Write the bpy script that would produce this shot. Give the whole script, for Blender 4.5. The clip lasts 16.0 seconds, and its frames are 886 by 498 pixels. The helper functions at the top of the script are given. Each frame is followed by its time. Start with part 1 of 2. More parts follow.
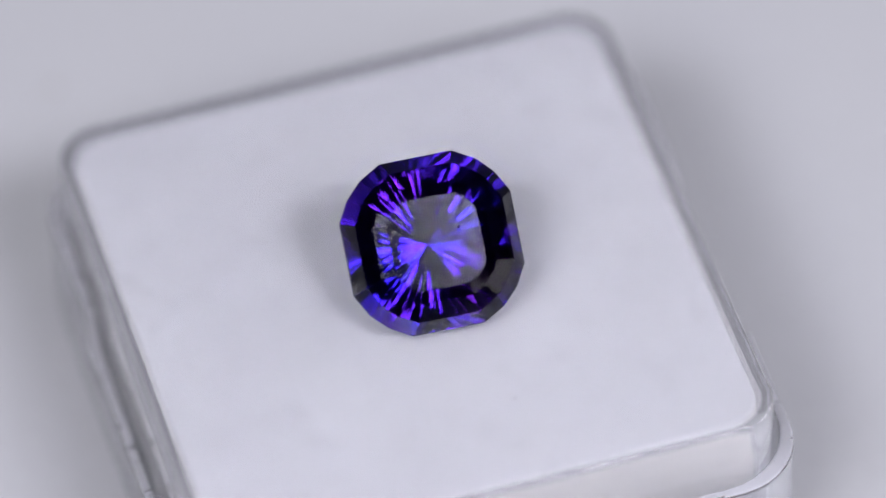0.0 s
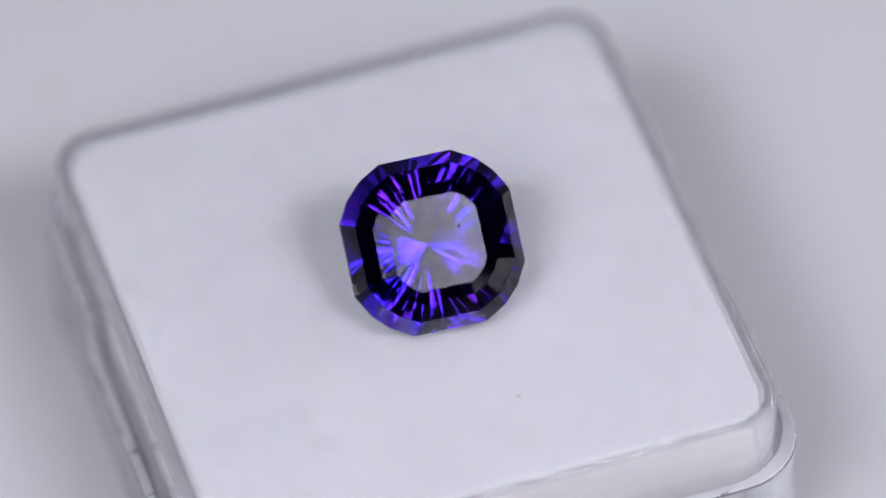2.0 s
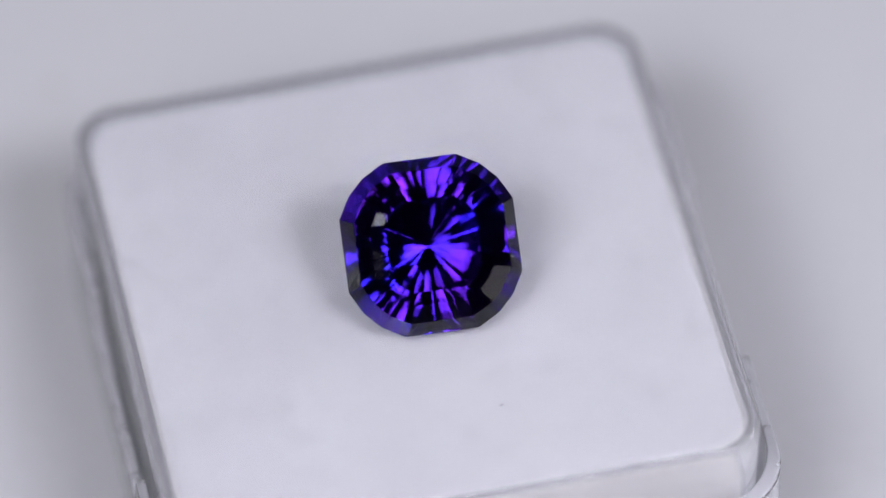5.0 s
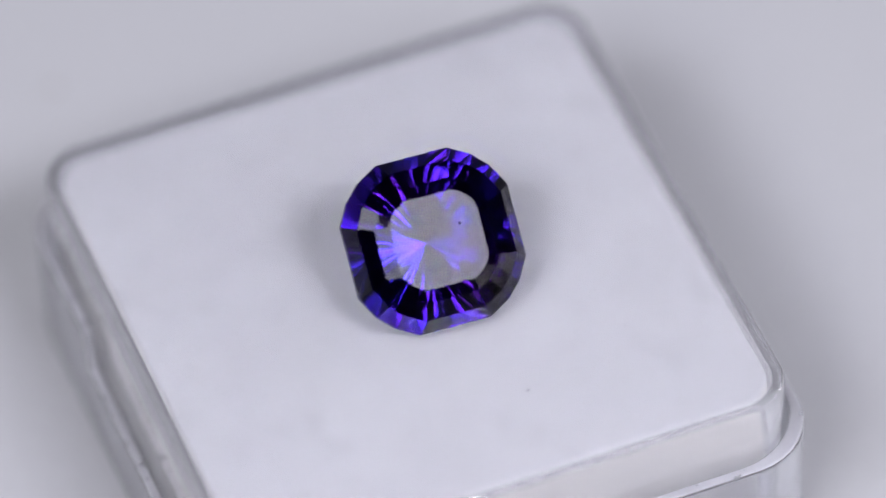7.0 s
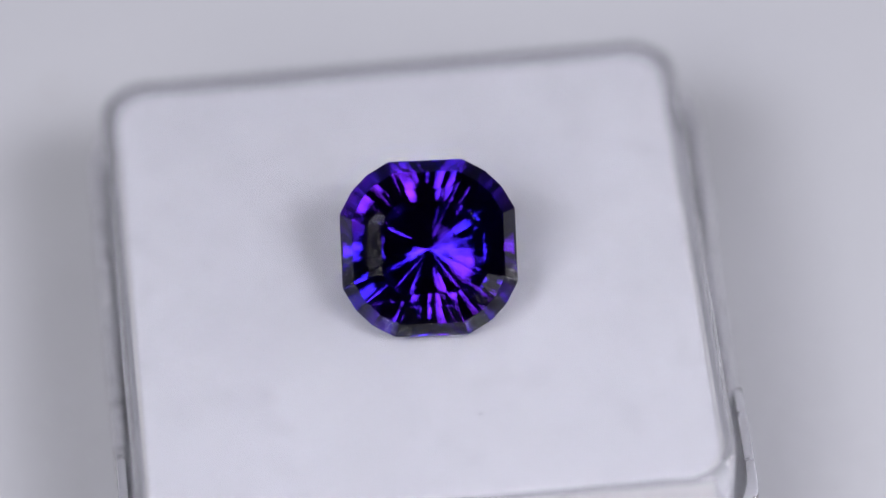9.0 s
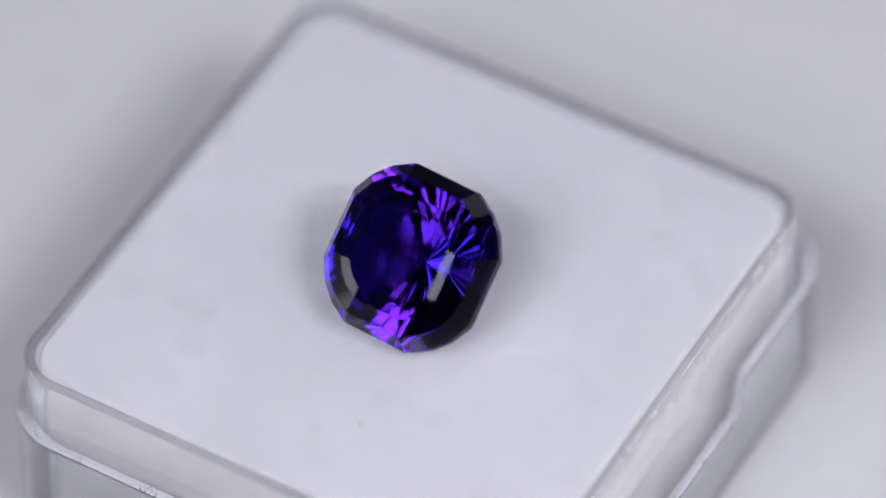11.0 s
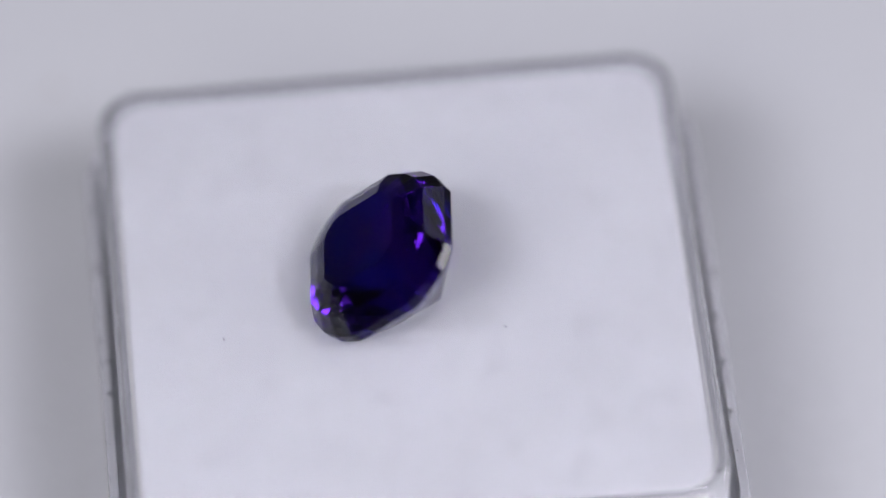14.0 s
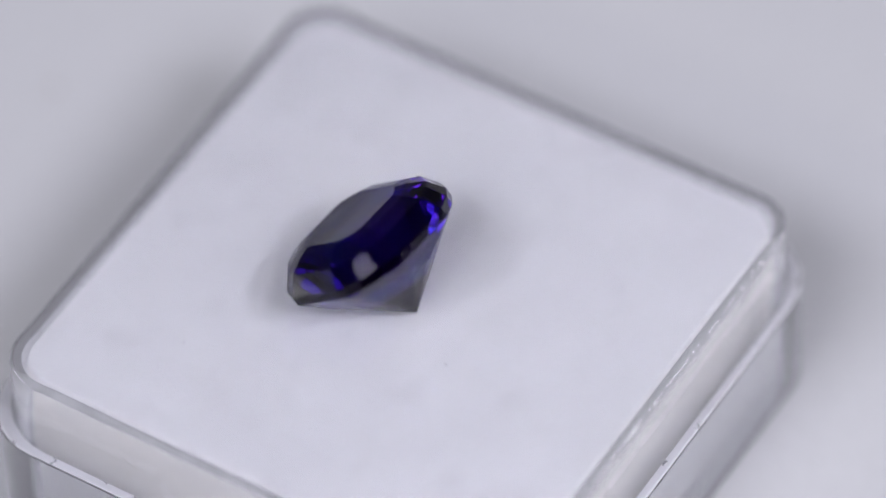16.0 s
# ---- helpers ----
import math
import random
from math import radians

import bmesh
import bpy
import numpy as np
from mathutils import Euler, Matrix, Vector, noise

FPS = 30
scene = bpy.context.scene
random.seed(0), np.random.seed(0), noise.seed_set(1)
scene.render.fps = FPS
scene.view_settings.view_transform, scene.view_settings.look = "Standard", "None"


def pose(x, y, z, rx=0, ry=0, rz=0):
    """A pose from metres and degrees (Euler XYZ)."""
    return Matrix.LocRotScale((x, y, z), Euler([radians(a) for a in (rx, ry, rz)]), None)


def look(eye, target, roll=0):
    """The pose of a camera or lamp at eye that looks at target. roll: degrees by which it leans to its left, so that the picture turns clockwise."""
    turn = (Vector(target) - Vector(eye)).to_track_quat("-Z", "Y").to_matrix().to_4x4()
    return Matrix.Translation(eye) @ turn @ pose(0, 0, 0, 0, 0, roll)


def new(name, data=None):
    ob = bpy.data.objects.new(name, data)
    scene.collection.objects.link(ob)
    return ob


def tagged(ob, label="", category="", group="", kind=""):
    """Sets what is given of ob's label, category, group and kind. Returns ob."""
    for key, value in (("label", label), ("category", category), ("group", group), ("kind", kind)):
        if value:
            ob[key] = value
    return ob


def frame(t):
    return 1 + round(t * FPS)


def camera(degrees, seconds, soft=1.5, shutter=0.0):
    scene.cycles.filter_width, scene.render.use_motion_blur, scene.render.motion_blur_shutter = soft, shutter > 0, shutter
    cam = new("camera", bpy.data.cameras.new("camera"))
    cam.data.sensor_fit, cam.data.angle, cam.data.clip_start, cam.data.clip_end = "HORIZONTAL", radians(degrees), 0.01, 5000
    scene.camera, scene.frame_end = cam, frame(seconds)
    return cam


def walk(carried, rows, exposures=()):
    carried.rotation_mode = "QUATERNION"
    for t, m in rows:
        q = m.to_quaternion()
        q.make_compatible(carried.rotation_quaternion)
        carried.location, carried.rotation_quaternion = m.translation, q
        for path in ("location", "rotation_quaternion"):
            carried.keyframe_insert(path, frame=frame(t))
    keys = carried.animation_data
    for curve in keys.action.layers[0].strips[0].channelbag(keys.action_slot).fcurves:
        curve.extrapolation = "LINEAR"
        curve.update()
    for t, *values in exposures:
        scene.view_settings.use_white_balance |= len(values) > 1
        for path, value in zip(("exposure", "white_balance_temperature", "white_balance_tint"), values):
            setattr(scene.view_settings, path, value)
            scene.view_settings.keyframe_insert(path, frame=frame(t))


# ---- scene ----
# ---- camera: fixed on its stand, long macro lens ----
TOP = 0.01248                     # height over the table of the level from which the eye is set out
EYE = Vector((0.000018, -0.228965, 0.264719 + TOP))
AIM = Vector((0.002308, 0.001084, 0.000957 + TOP))
cam = camera(8.0, 16.0, soft=1.5)
cam.data.dof.use_dof = True
cam.data.dof.focus_distance = 0.3465
cam.data.dof.aperture_fstop = 10.5
VIEW = look(EYE, AIM, -1.785)
walk(cam, [(0.0, VIEW), (16.0, VIEW)])

# ---- light: two softboxes high beside the camera, added fill lights low at the sides and front and one behind, in a pale studio ----
world = bpy.data.worlds.new("studio")
scene.world = world
world.use_nodes = True
world.node_tree.nodes["Background"].inputs[0].default_value = (0.80, 0.84, 1.0, 1)
world.node_tree.nodes["Background"].inputs[1].default_value = 0.06
scene.view_settings.exposure = -0.14


def softbox(name, az, el, dist, wide, high, watts, colour):
    data = bpy.data.lights.new(name, "AREA")
    data.shape, data.size, data.size_y = "RECTANGLE", wide, high
    data.energy, data.color = watts, colour
    a, e = radians(az), radians(el)
    eye = Vector((math.cos(a) * math.cos(e), math.sin(a) * math.cos(e), math.sin(e))) * dist
    ob = new(name, data)
    ob.matrix_world = look(eye, Vector((0, 0, TOP)))
    return ob


softbox("softbox_right", -48.8, 51, 0.5, 0.20, 0.127, 1.95, (0.872, 0.862, 1.0))
softbox("softbox_left", -127, 52.3, 0.5, 0.27, 0.13, 1.9, (0.865, 0.862, 1.0))
softbox("lamp_low", -120, 38.3, 0.5, 0.26, 0.05, 0.34, (1.0, 0.95, 0.88))
# Fill lights added low down to brighten the box's upright walls.
softbox("fill_right", 5, 8, 0.5, 0.30, 0.07, 0.85, (0.93, 0.91, 0.96))
softbox("fill_front", -28, 11, 0.5, 0.50, 0.12, 0.7, (0.95, 0.92, 0.95))
softbox("fill_left", -176, 8, 0.5, 0.30, 0.07, 0.5, (0.93, 0.91, 0.96))
# Added fill from the back right; no window is known there.
softbox("fill_back", 50, 36, 0.5, 0.28, 0.24, 0.30, (0.87, 0.86, 1.0))


# ---- materials ----
class Nodes:
    def __init__(self, name):
        self.mat = bpy.data.materials.new(name)
        self.mat.use_nodes = True
        self.tree = self.mat.node_tree
        self.bsdf = self.tree.nodes["Principled BSDF"]
        self.pos = self.tree.nodes.new("ShaderNodeTexCoord").outputs["Object"]

    def put(self, **values):
        for key, value in values.items():
            self.bsdf.inputs[key.replace("_", " ")].default_value = value
        return self

    def noise(self, scale, detail=3.0, rough=0.55, stretch=None):
        n = self.tree.nodes.new("ShaderNodeTexNoise")
        n.inputs["Scale"].default_value = scale
        n.inputs["Detail"].default_value = detail
        n.inputs["Roughness"].default_value = rough
        src = self.pos
        if stretch:
            mp = self.tree.nodes.new("ShaderNodeMapping")
            mp.inputs["Scale"].default_value = stretch
            self.tree.links.new(src, mp.inputs[0])
            src = mp.outputs[0]
        self.tree.links.new(src, n.inputs["Vector"])
        return n.outputs["Fac"]

    def ramp(self, fac, *stops):
        r = self.tree.nodes.new("ShaderNodeValToRGB")
        els = r.color_ramp.elements
        while len(els) < len(stops):
            els.new(0.5)
        for el, (p, c) in zip(els, stops):
            el.position, el.color = p, (*c, 1) if len(c) == 3 else c
        self.tree.links.new(fac, r.inputs[0])
        return r.outputs[0]

    def mix(self, fac, a, b, kind="MIX"):
        m = self.tree.nodes.new("ShaderNodeMix")
        m.data_type, m.blend_type = "RGBA", kind
        for slot, value in ((0, fac), (6, a), (7, b)):
            if isinstance(value, (int, float)):
                m.inputs[slot].default_value = value
            elif isinstance(value, tuple):
                m.inputs[slot].default_value = (*value, 1)
            else:
                self.tree.links.new(value, m.inputs[slot])
        return m.outputs[2]

    def link(self, out, name):
        self.tree.links.new(out, self.bsdf.inputs[name])
        return self

    def bump(self, fac, strength, distance):
        b = self.tree.nodes.new("ShaderNodeBump")
        b.inputs["Strength"].default_value = strength
        b.inputs["Distance"].default_value = distance
        self.tree.links.new(fac, b.inputs["Height"])
        last = self.bsdf.inputs["Normal"]
        if last.is_linked:
            self.tree.links.new(last.links[0].from_socket, b.inputs["Normal"])
        self.tree.links.new(b.outputs[0], last)
        return self


def paper():
    n = Nodes("pale grey paper").put(Roughness=0.75, Specular_IOR_Level=0.3)
    big = n.ramp(n.noise(9, 3), (0.3, (0.475, 0.48, 0.487)), (0.7, (0.505, 0.507, 0.51)))
    fine = n.ramp(n.noise(900, 3), (0.3, (0.96, 0.96, 0.96)), (0.7, (1, 1, 1)))
    n.link(n.mix(1.0, big, fine, "MULTIPLY"), "Base Color")
    return n.bump(n.noise(2600, 2), 0.12, 0.00005).mat


def foam(name, low, high):
    n = Nodes(name).put(Roughness=0.9, Specular_IOR_Level=0.2)
    big = n.ramp(n.noise(170, 4), (0.33, low), (0.66, high))
    cell = n.ramp(n.noise(1500, 3), (0.3, (0.98, 0.98, 0.975)), (0.6, (1, 1, 1)))
    n.link(n.mix(1.0, big, cell, "MULTIPLY"), "Base Color")
    return n.bump(n.noise(1300, 3), 0.3, 0.0001).mat


def acrylic(name, clear):
    n = Nodes(name).put(Roughness=0.03, IOR=1.5, Transmission_Weight=clear, Base_Color=(0.965, 0.97, 1.0, 1))
    n.link(n.ramp(n.noise(420, 4, 0.6), (0.45, (0.015, 0.015, 0.015)), (0.78, (0.045, 0.045, 0.045))), "Roughness")
    if clear < 0.9:
        low = clear - 0.06
        n.link(n.ramp(n.noise(330, 5, 0.65), (0.52, (clear, clear, clear)), (0.74, (low, low, low))), "Transmission Weight")
    return n.bump(n.noise(160, 2), 0.06, 0.0004).mat


def stone():
    n = Nodes("violet gem crystal").put(Roughness=0.022, IOR=1.65, Transmission_Weight=1.0, Specular_Tint=(0.21, 0.21, 0.21, 1))
    zone = n.ramp(n.noise(230, 1), (0.40, (0.007, 0.003, 0.19)), (0.60, (0.026, 0.003, 0.13)))
    return n.link(zone, "Base Color").mat


def plain(name, colour, rough):
    n = Nodes(name).put(Roughness=rough)
    dark = tuple(c * 0.8 for c in colour)
    return n.link(n.ramp(n.noise(40, 3), (0.3, dark), (0.7, colour)), "Base Color").mat


def highlit():
    # Rough pale stand-in for clear plastic: the rim's highlight is put into the material.
    n = Nodes("frosted polystyrene").put(IOR=1.5, Transmission_Weight=0.74, Base_Color=(0.95, 0.95, 0.98, 1))
    n.link(n.ramp(n.noise(900, 4, 0.6), (0.35, (0.25, 0.25, 0.25)), (0.75, (0.6, 0.6, 0.6))), "Roughness")
    return n.mat


# One foam in two colours: the cooler light on its top is in the white.
COOL_LIT_FACE = foam("polyethylene foam whitened for cool top light", (0.905, 0.90, 0.885), (0.975, 0.971, 0.955))
CREAM = foam("cream polyethylene foam", (0.87, 0.84, 0.76), (0.94, 0.915, 0.835))
PAPER, CLEAR, GEM, HIGHLIT = paper(), acrylic("hazy clear polystyrene", 0.82), stone(), highlit()
LIDS = acrylic("clear polystyrene", 0.92)
LINT = plain("grey lint", (0.16, 0.15, 0.17), 0.9)
CRUMB = plain("tan crumb", (0.26, 0.22, 0.17), 0.9)
DESK = plain("dark desk laminate", (0.07, 0.068, 0.066), 0.5)
WALL = plain("pale grey studio wall paint", (0.55, 0.55, 0.56), 0.8)


# ---- mesh helpers ----
def mesh_of(name, bm, material, smooth=False):
    bmesh.ops.recalc_face_normals(bm, faces=bm.faces)
    me = bpy.data.meshes.new(name)
    bm.to_mesh(me)
    bm.free()
    me.materials.append(material)
    for f in me.polygons:
        f.use_smooth = smooth
    if smooth:
        me.set_sharp_from_angle(angle=radians(32))
    return me


def part(name, bm, material, parent, label="", smooth=False):
    ob = new(name, mesh_of(name, bm, material, smooth))
    ob.parent = parent
    return tagged(ob, label=label)


def square_ring(half, radius, steps=8, sides=56, inset=0.0):
    """Points round a square with rounded corners, with extra points along its straight sides, which may lie inset."""
    pts = []
    for k in range(4):
        c, s = (1, 0, -1, 0)[k], (0, 1, 0, -1)[k]
        row = [(half - inset * max(0.0, min(1.0, (half - radius - abs(y)) / 0.8)), y)
               for y in (-(half - radius) + 2 * (half - radius) * i / sides for i in range(sides))]
        row += [(half - radius + radius * math.cos(a), half - radius + radius * math.sin(a))
                for a in (math.pi / 2 * i / steps for i in range(steps))]
        pts += [(x * c - y * s, x * s + y * c) for x, y in row]
    return pts


def loft(bm, rings):
    """Skins rings of equally many points; returns the rings of vertices."""
    rows = [[bm.verts.new(p) for p in ring] for ring in rings]
    for a, b in zip(rows, rows[1:]):
        for i in range(len(a)):
            j = (i + 1) % len(a)
            bm.faces.new((a[i], a[j], b[j], b[i]))
    return rows


def ring_at(half, radius, z, lower=None, inset=0.0):
    return [(x, y, z - (lower(x, y) if lower else 0)) for x, y in square_ring(half, radius, inset=inset)]


# ---- the setting ----
def desk():
    bm = bmesh.new()
    n, w = 24, 1.3
    grid = [[bm.verts.new((w * (2 * i / n - 1), w * (2 * j / n - 1), -0.0004)) for i in range(n + 1)] for j in range(n + 1)]
    for j in range(n):
        for i in range(n):
            bm.faces.new((grid[j][i], grid[j][i + 1], grid[j + 1][i + 1], grid[j + 1][i]))
    ob = new("ground", mesh_of("ground", bm, DESK))
    return tagged(ob, "dark desk top under the pale paper sheet", "desk top", kind="structure")


def paper_sheet():
    """A thin sheet with a faint swell, 0.32 m wide."""
    bm = bmesh.new()
    nx, ny = 32, 24
    def skin(z):
        return [[bm.verts.new((-0.215 + 0.01 * i, -0.167 + 0.01 * j, z)) for i in range(nx + 1)] for j in range(ny + 1)]
    for z in (0.0, -0.00025):
        g = skin(z)
        for j in range(ny):
            for i in range(nx):
                bm.faces.new((g[j][i], g[j][i + 1], g[j + 1][i + 1], g[j + 1][i]))
    ob = new("paper_sheet", mesh_of("paper_sheet", bm, PAPER))
    return tagged(ob, "pale grey matte paper sheet under the clear gem box", "paper sheet")


def slab(name, lo, hi, label):
    bm = bmesh.new()
    bmesh.ops.create_cube(bm, size=1)
    for v in bm.verts:
        v.co = Vector([(a + b) / 2 + c * (b - a) for a, b, c in zip(lo, hi, v.co)])
    ob = new(name, mesh_of(name, bm, WALL))
    return tagged(ob, label, name.split("_")[0], kind="structure")


def crumb(x, y, size):
    bm = bmesh.new()
    bmesh.ops.create_icosphere(bm, subdivisions=2, radius=size)
    for v in bm.verts:
        v.co = v.co * (1 + 0.35 * noise.noise(v.co * 0.9 / size))
        v.co.z *= 0.35
    ob = new("crumb", mesh_of("crumb", bm, CRUMB))
    ob.location = (x, y, 0.3 * size)
    return tagged(ob, "tiny tan crumb lying on the pale paper", "crumb")


desk()
paper_sheet()
crumb(-0.02022, 0.0266, 0.00022)
crumb(-0.02111, 0.02541, 0.00010)
slab("wall_north", (-1.3, 1.3, -0.02), (1.3, 1.4, 2.0), "plain pale grey studio wall")
slab("wall_south", (-1.3, -1.4, -0.02), (1.3, -1.3, 2.0), "plain pale grey studio wall")
slab("wall_east", (1.3, -1.4, -0.02), (1.4, 1.4, 2.0), "plain pale grey studio wall")
slab("wall_west", (-1.4, -1.4, -0.02), (-1.3, 1.4, 2.0), "plain pale grey studio wall")
slab("ceiling", (-1.4, -1.4, 2.0), (1.4, 1.4, 2.1), "plain pale grey studio ceiling")


# ---- the gem box: closed clear box standing upside down on its lid ----
MM = 0.001
OFF = (0.53, 0.22)                # the box's middle beside the turning axis, mm


LID = (0.78, 0.36)                # the lid sits a little askew on the box


def shell(bm, profile, inset=0.0, off=OFF):
    """A closed shell from a profile of (half, radius, z, lower) in mm; the first and last rings are capped."""
    rows = loft(bm, [[((x + off[0]) * MM, (y + off[1]) * MM, z * MM) for x, y, z in ring_at(h, r, z, low, inset)]
                     for h, r, z, low in profile])
    bm.faces.new(rows[0])
    bm.faces.new(rows[-1])
    return rows


def notch(x, y):
    """How far the lid's rim drops in the thumb notches of two sides."""
    if abs(x) < 13:
        return 0.0
    near, far = (-6.7, 6.1) if x > 0 else (-7.6, 6.6)
    return 2.6 * max(0.0, min(1.0, (y - near) / 0.9, (far - y) / 0.9))


def gem_box():
    box = new("gem_box")
    box.empty_display_size = 0.01
    tagged(box, "clear plastic gem box with white foam, lid down on paper", "gem box")
    # upper shell: rounded top edge, thin walls, open below
    bm = bmesh.new()
    prof = [(15.68, 2.1, -0.62, None), (15.72, 2.1, -11.2, None), (16.16, 2.6, -11.2, None), (16.26, 2.6, -5.2, None)]
    prof += [(16.30, 2.6, -2.6, None), (16.33, 2.6, -0.40, None)]
    for i in range(1, 6):
        a = math.pi / 2 * i / 5
        prof.append((16.33 - 0.40 * (1 - math.cos(a)), 2.6 - 0.40 * (1 - math.cos(a)), -0.40 * (1 - math.sin(a)), None))
    shell(bm, prof, 0.03)
    part("tray", bm, CLEAR, box, "clear polystyrene box half with rounded edges", True)
    # lower shell: wider lid with thumb notches in two sides
    bm = bmesh.new()
    prof = [(16.85, 4.2, -11.5, None), (16.86, 4.3, -4.43, notch), (16.93, 4.3, -4.36, notch), (17.30, 4.0, -4.36, notch),
            (17.40, 4.0, -4.46, notch), (17.40, 4.0, -7.4, None), (17.40, 4.0, -11.8, None), (17.15, 3.8, -12.2, None), (16.5, 3.4, -12.29, None)]
    shell(bm, prof, off=LID)
    lid = part("lid", bm, LIDS, box, "clear polystyrene lid with thumb notches", True)
    bm = bmesh.new()
    rings = [(16.87, 4.3, -4.30, notch), (16.93, 4.3, -4.22, notch), (17.31, 4.0, -4.22, notch), (17.38, 4.0, -4.30, notch)]
    rows = loft(bm, [[((x + LID[0]) * MM, (y + LID[1]) * MM, z * MM) for x, y, z in ring_at(h, r, z, low)]
                     for h, r, z, low in rings + rings[:1]])
    bmesh.ops.remove_doubles(bm, verts=bm.verts, dist=1e-7)
    part("rim", bm, HIGHLIT, lid, "rim of the lid, pale for its highlight", True)
    # foam pad that fills the inside
    bm = bmesh.new()
    prof = [(15.45, 2.0, -11.4, None), (15.45, 2.0, -6.0, None), (15.40, 2.0, -0.96, None)]
    shell(bm, prof)
    pad = part("foam_pad", bm, CREAM, box, "cream foam filling the box", True)
    # added layer that carries the top's cooler light in its colour
    bm = bmesh.new()
    shell(bm, [(15.40, 2.0, -0.955, None), (15.38, 2.0, -0.82, None), (15.30, 2.0, -0.70, None), (15.1, 1.9, -0.645, None)])
    part("face", bm, COOL_LIT_FACE, pad, "added foam face, whiter for the cool light on top", True)
    # lint on the top
    def blob(name, x, y, wide, high, turn, material, label):
        bm = bmesh.new()
        ring = []
        for i in range(18):
            a = 2 * math.pi * i / 18
            r = 1 + 0.45 * noise.noise((x + math.cos(a) * 1.3, y + math.sin(a) * 1.3, 3.7))
            px, py = wide * r * math.cos(a), high * r * math.sin(a)
            c, s_ = math.cos(radians(turn)), math.sin(radians(turn))
            ring.append(((x + OFF[0] + px * c - py * s_) * MM, (y + OFF[1] + px * s_ + py * c) * MM))
        mid = [(x + OFF[0]) * MM, (y + OFF[1]) * MM]
        rows = loft(bm, [[(mid[0] + (a - mid[0]) * k, mid[1] + (b - mid[1]) * k, z * MM) for a, b in ring]
                         for k, z in ((0.9, 0.003), (1.0, 0.015), (0.6, 0.04))])
        bm.faces.new(rows[0])
        bm.faces.new(rows[-1])
        part(name, bm, material, box, label)
    for x, y, w, h, a in ((2.8, -10.33, 0.13, 0.045, 10), (-10.2, -13.86, 0.06, 0.05, 0), (3.51, 5.1, 0.15, 0.03, 60), (9.5, -8.1, 0.05, 0.05, 0),
                          (11.6, -3.4, 0.09, 0.025, 75), (-6.4, 7.2, 0.05, 0.04, 0)):
        blob("lint", x, y, w, h, a, LINT, "dark lint speck")
    return box


BOX = gem_box()


# ---- the gemstone ----
GIRDLE = ((0.0, 4.796), (29.3, 5.17), (45.0, 5.198), (60.7, 5.17))    # facing and distance of the outline's edges, mm
TABLE = 1.98
# crown rings: distance of a side, of the corner's flanks and of its middle, and height
CROWN = ((4.796, 5.17, 5.198, 0.278), (4.139, 4.446, 4.486, 1.294), (3.194, 3.497, 3.52, 1.768), (2.508, 2.87, 2.90, TABLE))
CULET = -4.836
UNEVEN = {0.0: -1.5, 29.3: -2.5, 180.0: 1.5}                        # middle crown facets cut a little off, degrees


def facet(bm, azimuth, steep, reach, z, down=False):
    """Grinds one flat facet: it faces the azimuth, leans by the angle, and passes at that reach and height."""
    a, e = radians(azimuth), radians(steep)
    no = Vector((math.cos(a) * math.sin(e), math.sin(a) * math.sin(e), -math.cos(e) if down else math.cos(e)))
    co = Vector((math.cos(a) * reach, math.sin(a) * reach, z))
    bmesh.ops.bisect_plane(bm, geom=bm.verts[:] + bm.edges[:] + bm.faces[:], dist=1e-5, plane_co=co, plane_no=no, clear_outer=True)
    rim = [e for e in bm.edges if e.is_boundary]
    if rim:
        bmesh.ops.edgeloop_fill(bm, edges=rim)


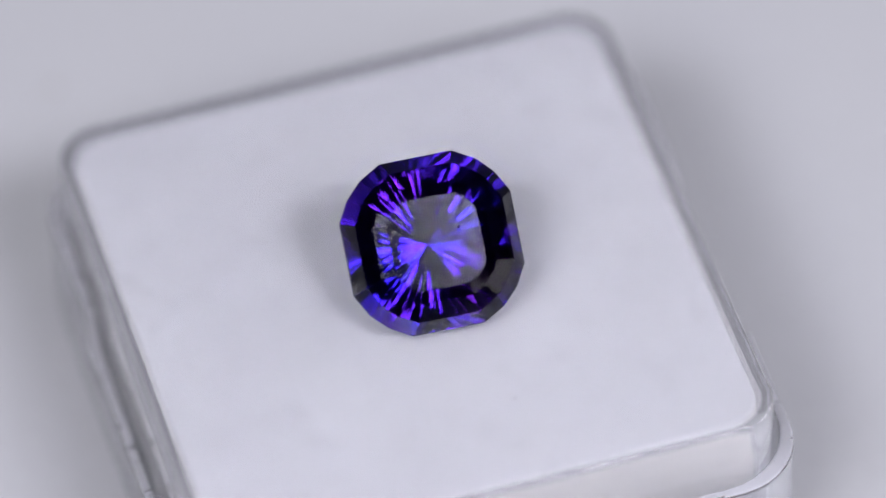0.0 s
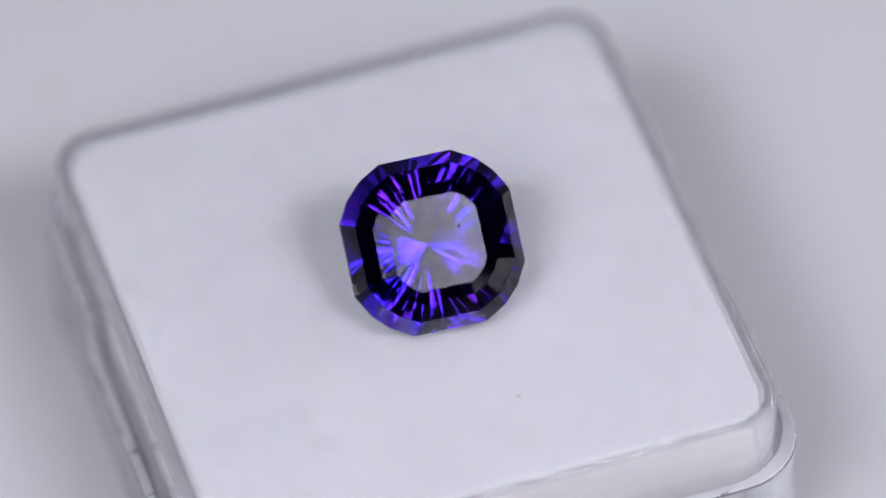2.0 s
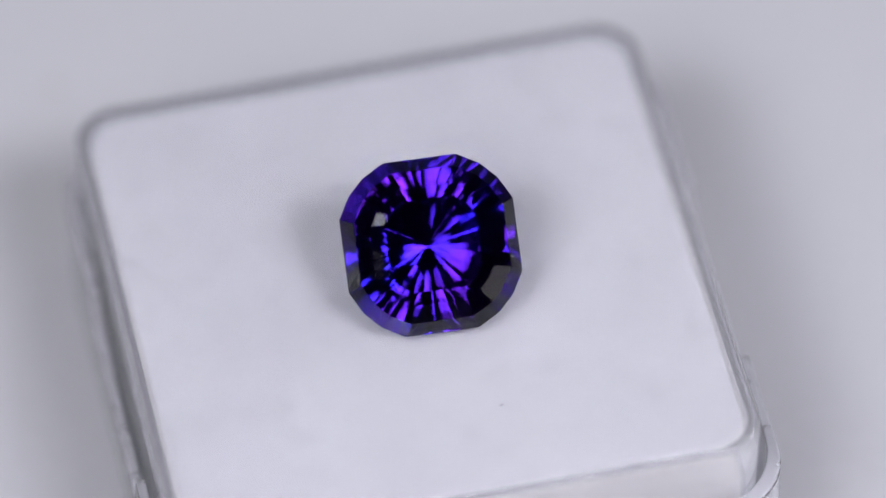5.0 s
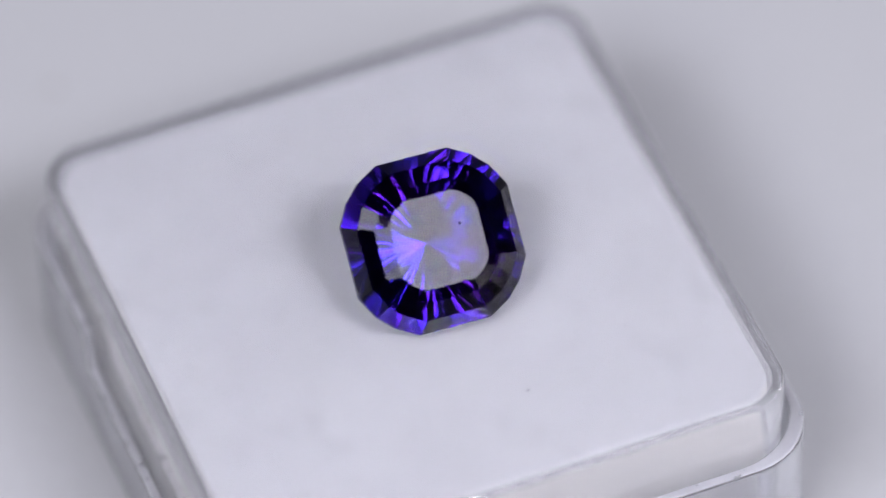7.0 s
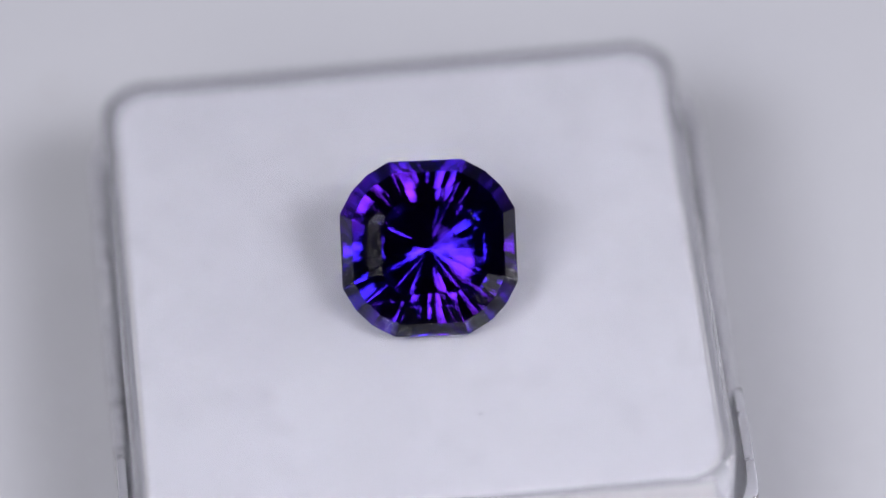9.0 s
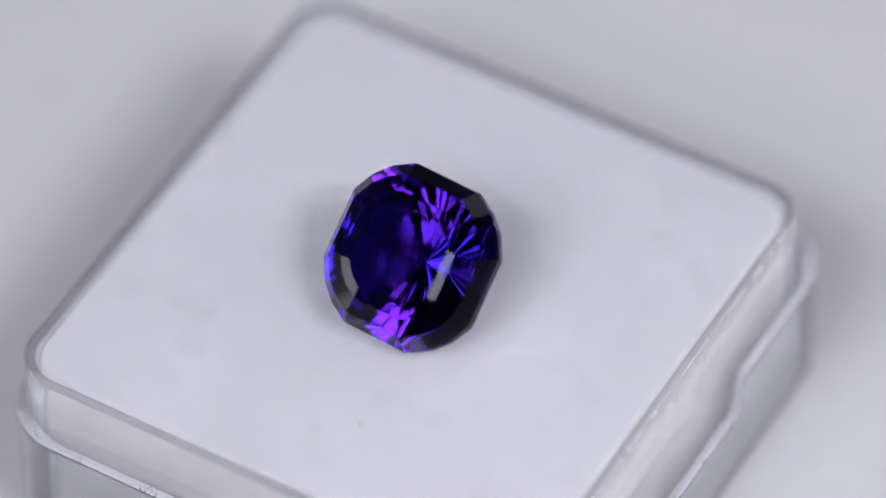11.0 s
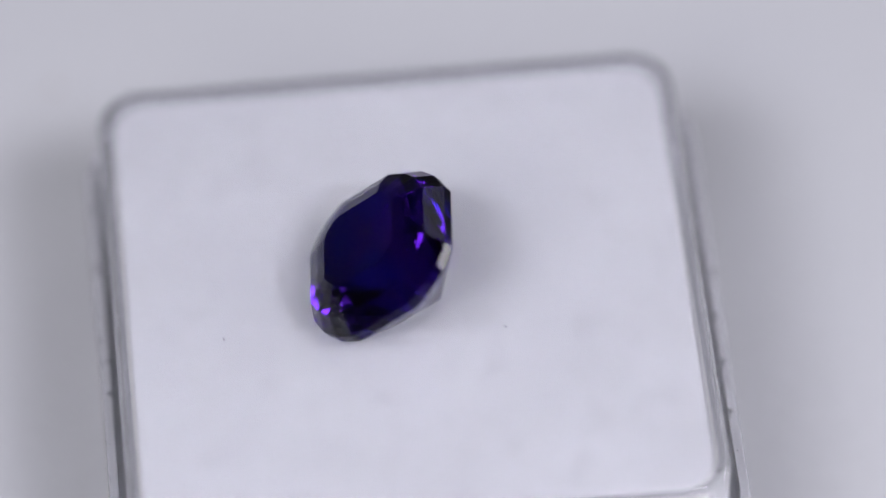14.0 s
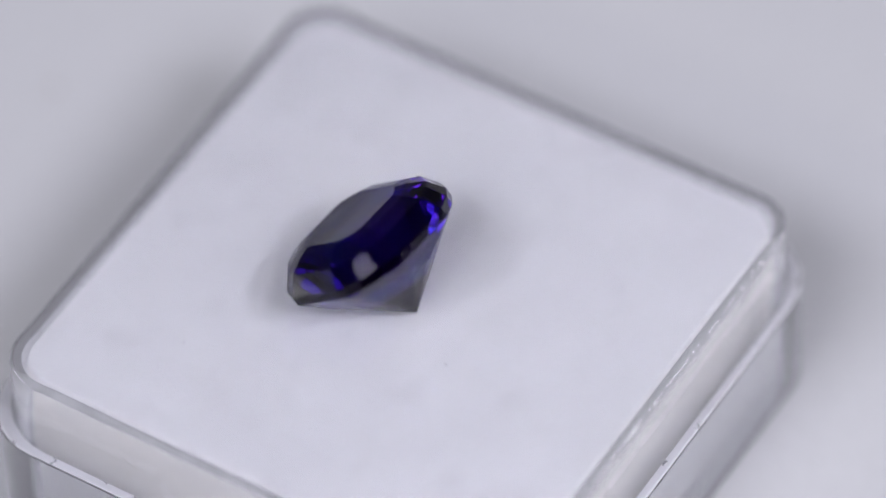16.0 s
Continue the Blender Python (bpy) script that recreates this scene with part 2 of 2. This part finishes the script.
def gemstone():
    """Square cushion, ground facet by facet: girdle band, three crown tiers, flat table, two pavilion tiers to a point."""
    bm = bmesh.new()
    bmesh.ops.create_cube(bm, size=16)
    facet(bm, 0, 0, 0, TABLE)
    facings = [(q * 90 + az, d, min(k, 4 - k)) for q in range(4) for k, (az, d) in enumerate(GIRDLE)]
    for az, d, k in facings:
        facet(bm, az, 90, d, 0)
    for low, high in zip(CROWN, CROWN[1:]):
        for az, d, k in facings:
            run, rise = low[k] - high[k], high[3] - low[3]
            lean = UNEVEN.get(az, 0.0) if high[3] == CROWN[2][3] else 0.0
            facet(bm, az, math.degrees(math.atan2(rise, run)) + lean, low[k], low[3])
    for az, d, k in facings:                                     # under the girdle
        facet(bm, az, 50.0, d, -0.278, True)
    for i in range(28):                                          # long mains that all run to the point
        facet(bm, 4.0 + 360 / 28 * i + (0.0, 1.6, -1.2)[i % 3], 41.0 + (0.0, 0.12, -0.06, 0.16, 0.04)[i % 5], 0.0, CULET, True)
    bmesh.ops.scale(bm, vec=(MM, MM, MM), verts=bm.verts)
    ob = new("gemstone", mesh_of("gemstone", bm, GEM))
    bm = bmesh.new()
    bmesh.ops.create_icosphere(bm, subdivisions=2, radius=0.095 * MM)
    for v in bm.verts:
        v.co = v.co * (1 + 0.3 * noise.noise(v.co * 9000)) + Vector((1.40, 0.62, 1.6)) * MM
    part("inclusion", bm, LINT, ob, "tiny dark inclusion under the table facet")
    return tagged(ob, "deep violet blue faceted square cushion gemstone lying tilted on the box", "gemstone")


STONE = gemstone()
SEAT = Matrix(((0.997957, 0.042307, -0.047891, 0.001444), (-0.063229, 0.762185, -0.644264, -0.001124),
               (0.009244, 0.645976, 0.763302, 0.003509 + TOP), (0, 0, 0, 1)))


# ---- motion: the box turns with the gem upon it ----
TURN = [(0.0, 15.1), (0.5, 6.2), (0.7, 1.5), (0.85, -1.0), (1.0, 1.5), (1.5, 10.7), (1.8, 16.1), (1.9, 16.8), (2.0, 16.2), (2.5, 7.5),
        (3.0, -1.3), (3.3, -7.8), (3.5, -4.8), (4.0, 5.3), (4.2, 8.8), (4.7, 15.1), (5.15, 6.2), (5.6, -4.1), (5.8, -3.8), (6.3, 6.8),
        (6.5, 10.9), (7.0, 19.8), (7.5, 28.1), (7.7, 27.5), (8.0, 22.9), (8.5, 14.5), (9.0, 3.4), (9.2, 0.3), (11.3, -38.8), (11.5, -42.8),
        (12.0, -51.4), (12.5, -60.2), (13.0, -69.0), (13.5, -77.6), (14.0, -87.0), (14.5, -96.6), (15.0, -105.6), (15.5, -114.9), (16.0, -123.8)]


def motions():
    walk(BOX, [(t, pose(0, 0, TOP - 0.00018, 0, 0, a + 0.25)) for t, a in TURN])
    walk(STONE, [(t, pose(0, 0, 0, 0, 0, a) @ SEAT) for t, a in TURN])


motions()
